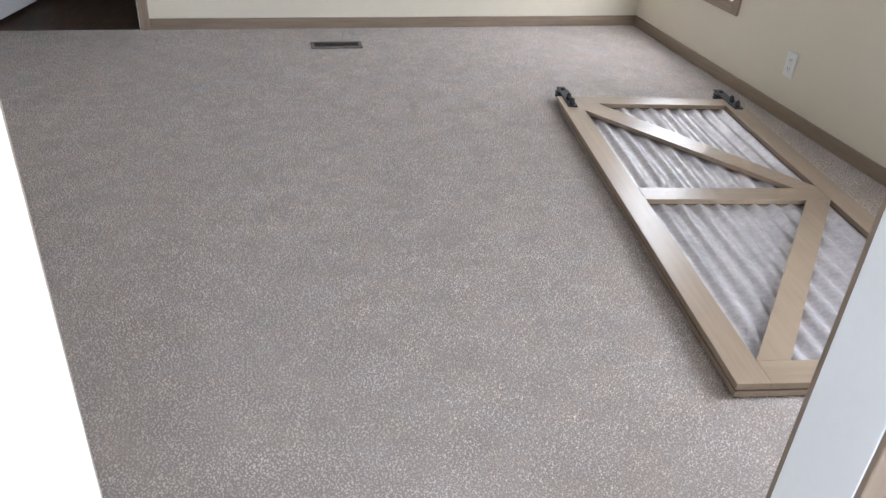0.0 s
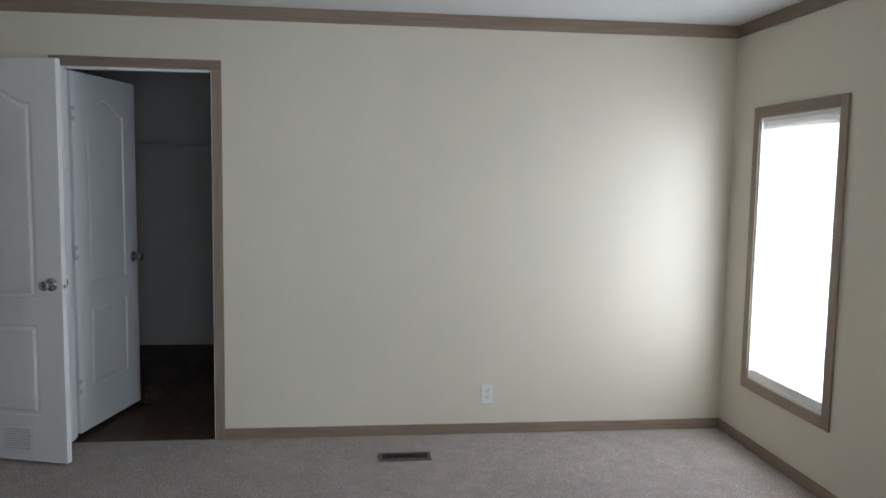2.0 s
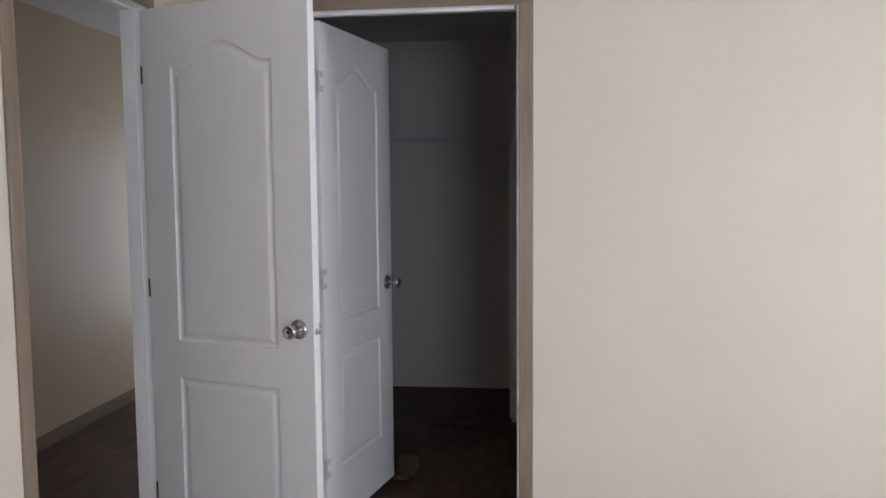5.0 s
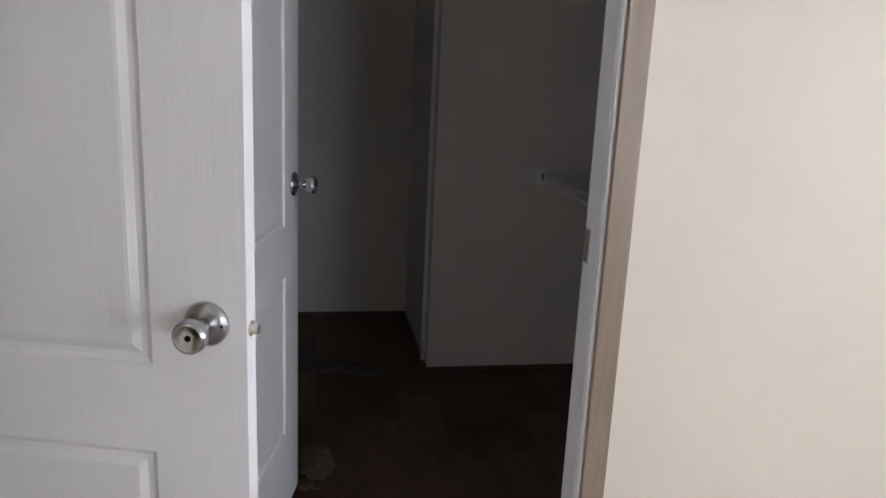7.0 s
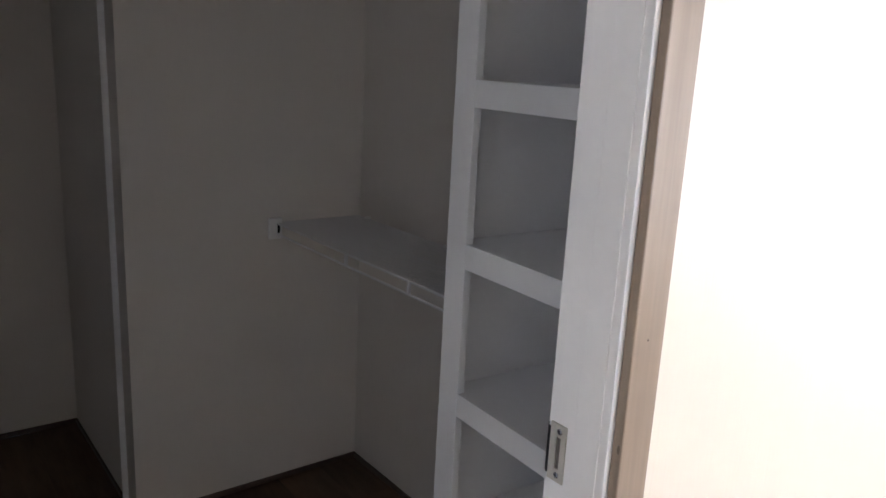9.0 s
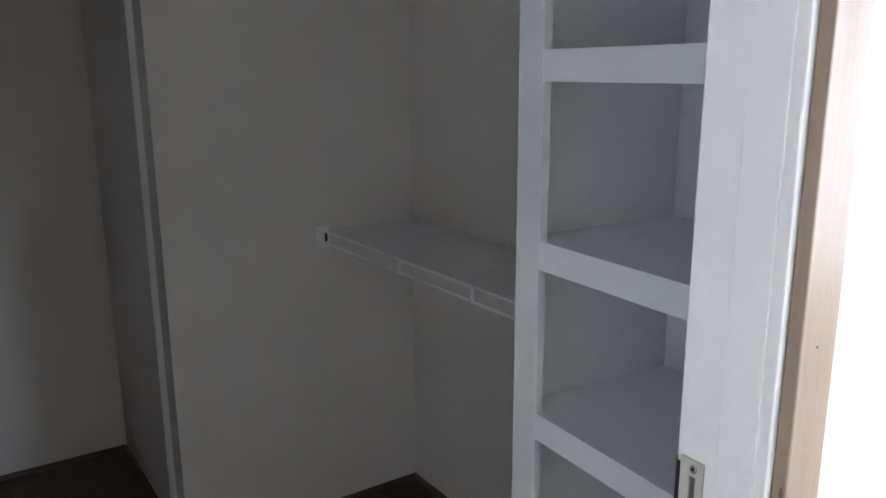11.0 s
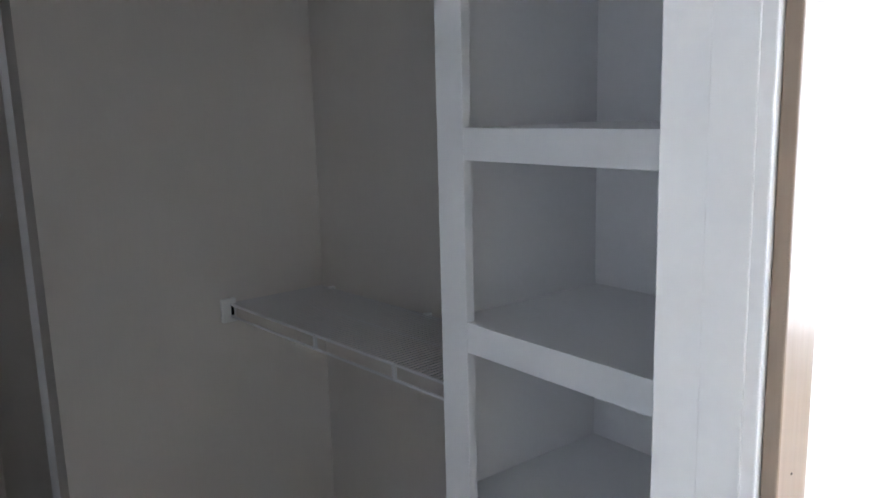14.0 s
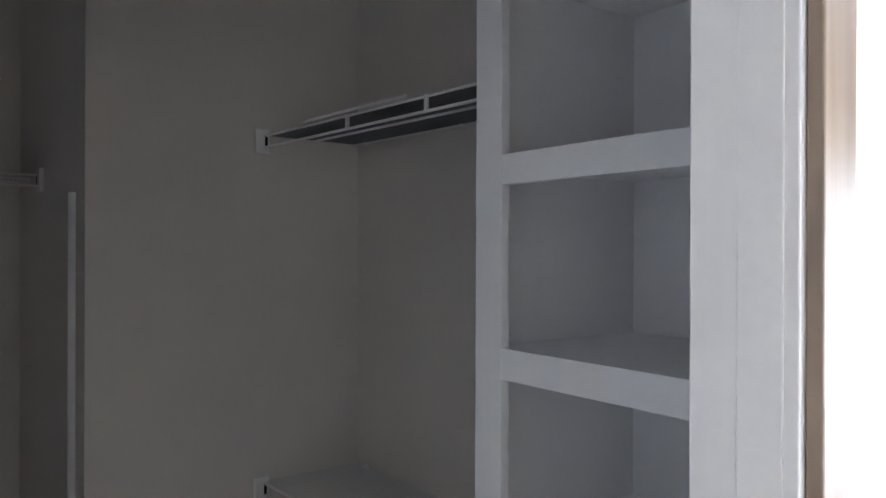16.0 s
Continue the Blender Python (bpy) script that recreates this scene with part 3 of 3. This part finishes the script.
def hanger(x):
    h = part("roller_hanger", boxed(x - 0.020, x + 0.020, BL - 0.135, BL + 0.115, 0.042, 0.048, bevel=0.001), BLACK, barn, "black steel strap hanger with a roller")
    part("roller", turned([(0.030, -0.028), (0.033, -0.026), (0.033, -0.020), (0.026, -0.017), (0.026, -0.012), (0.033, -0.009), (0.033, -0.003), (0.030, -0.001)], 28,
                          pose(x, BL + 0.075, 0.043)), BLACK, h)
    for y in (BL - 0.11, BL - 0.045):
        part("bolt", turned([(0.0125, 0), (0.0125, 0.008), (0.010, 0.010), (0.009, 0.022), (0.005, 0.027), (0.002, 0.028)], 16, pose(x, y, 0.048)), BLACK, h)
    part("axle_nut", turned([(0.011, 0), (0.011, 0.006), (0.006, 0.008)], 6, pose(x, BL + 0.075, 0.048)), BLACK, h)


hanger(0.044)
hanger(BW - 0.044)


# ---- wall plates, register, ceiling lamp ----
def outlet(m, label):
    o = thing("outlet", m, label, "outlet")
    part("cover_plate", boxed(-0.035, 0.035, -0.006, 0, -0.0575, 0.0575, bevel=0.003), PLASTIC, o)
    for z in (-0.0195, 0.0195):
        s = part("socket", turned([(0.0165, 0), (0.0165, 0.0015), (0.0155, 0.0025)], 24, pose(0, -0.006, z, 90, 0, 0)), PLASTIC, o)
        for x in (-0.0065, 0.0065):
            part("slot", boxed(x - 0.0013, x + 0.0013, -0.0090, -0.0083, z - 0.001, z + 0.008), SLOT, s)
        part("ground_hole", turned([(0.0025, 0.0024), (0.0025, 0.003)], 10, pose(0, -0.006, z - 0.007, 90, 0, 0)), SLOT, s)
    part("screw", turned([(0.003, 0), (0.003, 0.0012), (0.002, 0.002)], 10, pose(0, -0.006, 0, 90, 0, 0)), PLASTIC, o)


outlet(pose(1.545, N, 0.236), "white duplex outlet low on the cream wall")
outlet(pose(E, -1.547, 0.243, 0, 0, -90), "white duplex outlet low beside the barn door")
sw = thing("light_switch", pose(W, -1.180, 1.065, 0, 0, 90), "white toggle light switch on the cream wall", "switch")
part("cover_plate", boxed(-0.035, 0.035, -0.006, 0, -0.0575, 0.0575, bevel=0.003), PLASTIC, sw)
part("toggle", boxed(-0.005, 0.005, -0.016, -0.006, -0.004, 0.014, bevel=0.002), PLASTIC, sw)
for z in (-0.03, 0.03):
    part("screw", turned([(0.003, 0), (0.003, 0.0012), (0.002, 0.002)], 10, pose(0, -0.006, z, 90, 0, 0)), PLASTIC, sw)

vent = thing("floor_register", pose(1.047, -0.358, 0.0), "taupe metal floor register set into the carpet", "vent")
VX, VY = 0.137, 0.052
bm = bmesh.new()
box(bm, -VX, VX, VY - 0.014, VY, 0.002, 0.012, bevel=0.002)
box(bm, -VX, VX, -VY, -VY + 0.014, 0.002, 0.012, bevel=0.002)
box(bm, -VX, -VX + 0.020, -VY + 0.014, VY - 0.014, 0.002, 0.0117, bevel=0.002)
box(bm, VX - 0.020, VX, -VY + 0.014, VY - 0.014, 0.002, 0.0117, bevel=0.002)
part("frame", bm, REGISTER, vent)
part("duct", boxed(-VX + 0.02, VX - 0.02, -VY + 0.014, VY - 0.014, 0.004, 0.0062), SLOT, vent, "dark duct below the louvres")
for i in range(21):
    x = -VX + 0.028 + i * (2 * VX - 0.056) / 20
    part("louvre", boxed(x - 0.0014, x + 0.0014, -VY + 0.014, VY - 0.014, 0.0062, 0.0115), REGISTER, vent)

lamp = thing("ceiling_lamp", pose(-0.828, -0.573, H), "small white ceiling lampholder with a yellow pull chain", "ceiling lamp")
part("base", turned([(0.072, 0), (0.074, -0.006), (0.070, -0.014), (0.055, -0.022)], 36), PLASTIC, lamp)
part("dome", turned([(0.055, -0.022), (0.053, -0.034), (0.045, -0.043), (0.028, -0.049), (0.006, -0.051)], 36), PLASTIC, lamp)
bm = bmesh.new()
for i in range(16):
    bmesh.ops.create_uvsphere(bm, u_segments=8, v_segments=6, radius=0.0028, matrix=Matrix.Translation((0.028, 0, -0.05 - i * 0.0055)))
part("pull_chain", bm, BRASS, lamp, "yellowed beaded pull chain")

# ---- closet: open shelf unit ----
UX, UY0, UY1, UTOP = 0.306, 0.100, 0.6945, 2.285
SI = 0.630                                        # inner edge of the far stile
unit = thing("closet_shelf_unit", pose(UX, SI, 0, 0, 0, -3.2) @ pose(-UX, -SI, 0), "white built-in open shelf unit inside the closet", "shelf unit")
FT = 0.018
rails = [(0.0, 0.129), (0.366, 0.422), (0.674, 0.724), (0.984, 1.034), (1.294, 1.344), (1.602, 1.650), (1.914, 1.964), (2.225, UTOP)]
UB = 0.686                                        # back of the unit
part("stile", boxed(UX, UX + FT, SI, UY1, 0, UTOP, bevel=0.0015), WHITE, unit)
part("stile", boxed(UX, UX + FT, UY0, UY0 + 0.05, 0, UTOP, bevel=0.0015), WHITE, unit)
for z0, z1 in rails:
    part("rail", boxed(UX + 0.0006, UX + FT, UY0 + 0.05, SI, z0, z1, bevel=0.0012), WHITE, unit)
    part("shelf", boxed(UX + FT, UB - 0.012, UY0 + 0.018, UY1 - 0.018, z1 - 0.022, z1 - 0.0015), WHITE, unit)
part("side_panel", boxed(UX + FT, UB, UY1 - 0.018, UY1 - 0.001, 0, UTOP), WHITE, unit)
part("side_panel", boxed(UX + FT, UB, UY0, UY0 + 0.018, 0, UTOP), WHITE, unit)
part("back_panel", boxed(UB - 0.012, UB, UY0 + 0.018, UY1 - 0.018, 0, UTOP), WHITE, unit)
part("nail_hole", turned([(0.002, 0), (0.002, 0.0005)], 8, pose(0.351, UY1 - 0.0181, 1.82, 90, 0, 0)), SLOT, unit)


# ---- wire shelves ----
def wire_shelf(name, m, length, depth, label, posts, joint=(), coat=DECK_WIRE, coat_label="closely spaced grey-coated wires"):
    """Ventilated shelf: local x along the wall, y out from it, z = 0 at the deck."""
    t = thing(name, m, label, "wire shelf")
    deck = bmesh.new()
    k = int(length / 0.0127)
    for i in range(k + 1):
        x = 0.006 + i * (length - 0.012) / k
        rod(deck, (x, 0.008, 0), (x, depth, 0), 0.0018, 5)
    tagged(part("deck", deck, coat, t, coat_label), kind="stuff")
    for name_, y, z in (("back_rod", 0.012, -0.003), ("middle_rod", depth * 0.5, -0.004), ("front_rod", depth, -0.003), ("lip_rod", depth + 0.003, -0.034)):
        bm = bmesh.new()
        rod(bm, (0.0, y, z), (length, y, z), 0.0034, 8)
        part(name_, bm, WIRE, t)
    if joint:
        bm = bmesh.new()
        rod(bm, (joint[0], depth - 0.004, 0.010), (joint[1], depth - 0.004, 0.010), 0.004, 8)
        part("joint_rod", bm, WIRE, t)
    for x in posts:
        part("lip_post", boxed(x - 0.004, x + 0.004, depth - 0.001, depth + 0.007, -0.036, -0.001, bevel=0.001), WIRE, t)
    b = part("end_bracket", boxed(-0.001, 0.012, depth - 0.013, depth + 0.030, -0.050, 0.016, bevel=0.003), PLASTIC, t, "white plastic end bracket")
    part("socket_hole", boxed(0.0118, 0.0125, depth - 0.004, depth + 0.004, -0.031, -0.001), SLOT, b)
    for i in range(3):
        x = 0.06 + i * (length - 0.12) / 2
        part("wall_clip", boxed(x - 0.008, x + 0.008, 0, 0.018, -0.010, 0.006, bevel=0.002), PLASTIC, t)
    return t


L = CN - UY1
along_wall = Matrix(((0, -1, 0, 0), (-1, 0, 0, 0), (0, 0, 1, 0), (0, 0, 0, 1)))
wire_shelf("wire_shelf", pose(CE, CN, 0.866) @ along_wall, L, 0.299, "white ventilated wire shelf fixed low on the closet walls", (0.429, 0.724))
# seen from below, so this deck takes the wire with shade in its colour
wire_shelf("wire_shelf", pose(CE, CN, 1.806) @ along_wall, L, 0.299, "wire shelf high up, white lip, deck darkened for shade",
           (0.429, 0.724), (0.196, 0.644), SHADED_WIRE, "closely spaced wires, coloured dark for their shade")
wire_shelf("wire_shelf", pose(AX, AN, 1.705) @ Matrix(((-1, 0, 0, 0), (0, -1, 0, 0), (0, 0, 1, 0), (0, 0, 0, 1))), AX - CW, 0.30,
           "white ventilated wire shelf across the closet's alcove", (0.30, 0.60, 0.9))
std = thing("shelf_standard", pose(AX, 1.765, 0.0), "white vertical shelf standard screwed to the closet pier", "shelf standard")
bm = bmesh.new()
box(bm, -0.014, 0, -0.008, -0.006, 0, 1.634)
box(bm, -0.014, 0, 0.006, 0.008, 0, 1.634)
box(bm, -0.002, 0, -0.006, 0.006, 0, 1.634)
part("channel", bm, WIRE, std)
for i in range(31):
    part("slot", boxed(-0.0026, -0.0021, -0.002, 0.002, 0.04 + i * 0.05, 0.055 + i * 0.05), SLOT, std)

# ---- litter on the closet floor ----
def crumpled(name, m, size, mat, label, category, seed, rough, detail=4, fine=0.5):
    bm = bmesh.new()
    bmesh.ops.create_icosphere(bm, subdivisions=detail, radius=1.0)
    off = Vector((seed * 7.3, seed * 3.1, seed))
    for v in bm.verts:
        p = v.co.copy()
        k = 1 + rough * (noise.noise(p * 2.1 + off) + (0.7 * abs(noise.noise(p * 4.7 + off)) + 0.45 * noise.noise(p * 9.5 + off)) * min(1, 0.25 + 2 * fine) - fine * abs(noise.noise(p * 17 + off)))
        v.co = Vector((p.x * size[0], p.y * size[1], p.z * size[2])) * k
    zmin = min(v.co.z for v in bm.verts)
    for v in bm.verts:
        v.co.z = max(v.co.z - zmin * 0.92, 0.0)
    ob = finish(name, bm, mat)
    ob.matrix_world = m
    return tagged(ob, label, category)


crumpled("paper_wad", pose(-0.535, 0.825, -0.013, 0, 0, 20), (0.044, 0.052, 0.047), PAPER, "crumpled brown paper wad on the plank floor", "litter", 3, 0.42, 6)
crumpled("paper_scrap", pose(-0.585, 0.775, -0.013, 0, 0, -15), (0.055, 0.022, 0.010), PAPER, "torn brown paper scrap under the closet door", "litter", 5, 0.5)
crumpled("plastic_film", pose(-0.340, 1.66, -0.013, 0, 0, -12), (0.100, 0.060, 0.018), FILM, "pale crumpled plastic film on the plank floor", "litter", 8, 0.38, 5, 0.0)
crumpled("plastic_film", pose(-0.465, 1.70, -0.013, 0, 0, 25), (0.065, 0.048, 0.012), FILM, "pale crumpled plastic film on the plank floor", "litter", 11, 0.4, 4, 0.0)

# frayed carpet edge in the passage doorway
bm = bmesh.new()
rng = random.Random(4)
top, low, n = [], [], 40
for i in range(n + 1):
    y = WL + (WR - WL) * i / n
    x = W - 0.075 - 0.03 * math.sin(y * 11 + 1) - rng.uniform(0, 0.022)
    top.append((bm.verts.new((W + 0.004, y, 0.003)), bm.verts.new((x + 0.01, y, 0.004 + rng.uniform(0, 0.012))), bm.verts.new((x, y, -0.013))))
for a, b in zip(top, top[1:]):
    bm.faces.new((a[0], a[1], b[1], b[0]))
    bm.faces.new((a[1], a[2], b[2], b[1]))
structure("carpet_edge", bm, PILE, "frayed beige carpet edge in the passage doorway", "carpet")

# ---- carpet pile ----
def pile(name, x0, x1, y0, y1, step, seed):
    rs = np.random.RandomState(seed)
    nx, ny = int((x1 - x0) / step), int((y1 - y0) / step)
    gx, gy = np.meshgrid(np.arange(nx), np.arange(ny))
    k = nx * ny
    cx_ = x0 + (gx.ravel() + rs.uniform(0.05, 0.95, k)) * step
    cy_ = y0 + (gy.ravel() + rs.uniform(0.05, 0.95, k)) * step
    ang, rad = rs.uniform(0, 6.28, k), step * rs.uniform(0.42, 0.61, k)
    hgt = rs.uniform(0.0015, 0.0050, k)
    v = np.zeros((k, 4, 3))
    for j in range(3):
        a = ang + j * 2.0944
        v[:, j, 0], v[:, j, 1], v[:, j, 2] = cx_ + rad * np.cos(a), cy_ + rad * np.sin(a), -0.001
    v[:, 3, 0] = cx_ + rs.normal(0, 0.0022, k)
    v[:, 3, 1] = cy_ + rs.normal(0, 0.0022, k)
    v[:, 3, 2] = hgt
    v[:, :, 0] = np.clip(v[:, :, 0], x0, x1)
    v[:, :, 1] = np.clip(v[:, :, 1], y0, y1)
    base = (np.arange(k) * 4)[:, None]
    tri = np.concatenate([base + np.array(t) for t in ((0, 1, 3), (1, 2, 3), (2, 0, 3))], axis=1).reshape(-1)
    me = bpy.data.meshes.new(name)
    me.vertices.add(k * 4)
    me.vertices.foreach_set("co", v.reshape(-1))
    me.loops.add(len(tri))
    me.loops.foreach_set("vertex_index", tri.astype(np.int32))
    me.polygons.add(k * 3)
    me.polygons.foreach_set("loop_start", np.arange(0, k * 9, 3, dtype=np.int32))
    me.polygons.foreach_set("use_smooth", np.ones(k * 3, dtype=bool))
    me.update(calc_edges=True)
    up = v - np.stack([cx_, cy_, np.zeros(k)], axis=1)[:, None, :]
    up = up / step * 0.34
    up[:, :, 2] = 1.0
    up /= np.linalg.norm(up, axis=2, keepdims=True)
    me.normals_split_custom_set_from_vertices(up.reshape(-1, 3).tolist())
    me.materials.append(PILE)
    return tagged(new(name, me), "beige cut-pile carpet tufts covering the bedroom floor", "carpet", kind="stuff")


pile("carpet_pile", W + 0.012, E - 0.012, S + 0.012, -0.004, 0.0063, 7)

# ---- floor planks ----
def planks(x0, x1, y0, y1, along, width, length, seed, owner):
    """Vinyl planks as pieces of their own; alike pieces share their mesh."""
    rng = random.Random(seed)
    cache = {}
    a0, a1, b0, b1 = (x0, x1, y0, y1) if along == 1 else (y0, y1, x0, x1)
    a = a0
    while a < a1 - 0.01:
        w = round(min(width, a1 - a), 4)
        b = b0 - rng.uniform(0, length)
        while b < b1:
            s, e = max(b, b0), min(b + length, b1)
            b += length
            if e - s < 0.02:
                continue
            key = (w, round(e - s, 4))
            if key not in cache:
                l = key[1]
                g = 0.0
                dims = (g, w - g, g, l - g) if along == 1 else (g, l - g, g, w - g)
                bm = boxed(*dims, -0.024, -0.014)
                bmesh.ops.recalc_face_normals(bm, faces=bm.faces)
                me = bpy.data.meshes.new("plank")
                bm.to_mesh(me)
                bm.free()
                me.materials.append(PLANK[1 if along == 1 else 0])
                cache[key] = me
            ob = new("plank", cache[key])
            ob.location = (a, s, 0) if along == 1 else (s, a, 0)
            ob.parent = owner
        a += width


closet_floor = structure("floor_closet", boxed(CW, CE, N + 0.002, AN, -0.0255, -0.0242), DARK_WOOD_AND_SHADE, "dark brown wood-look vinyl plank floor", "floor")
planks(CW, CE, N + 0.002, AN, 1, 0.155, 1.22, 3, closet_floor)
hall_floor = structure("floor_passage", boxed(HW, W - 0.002, -1.62, 2.82, -0.0255, -0.0242), DARK_WOOD_AND_SHADE, "dark brown wood-look vinyl planks in the passage", "floor")
planks(HW, CW - 0.08, -1.62, 2.82, 1, 0.155, 1.22, 5, hall_floor)
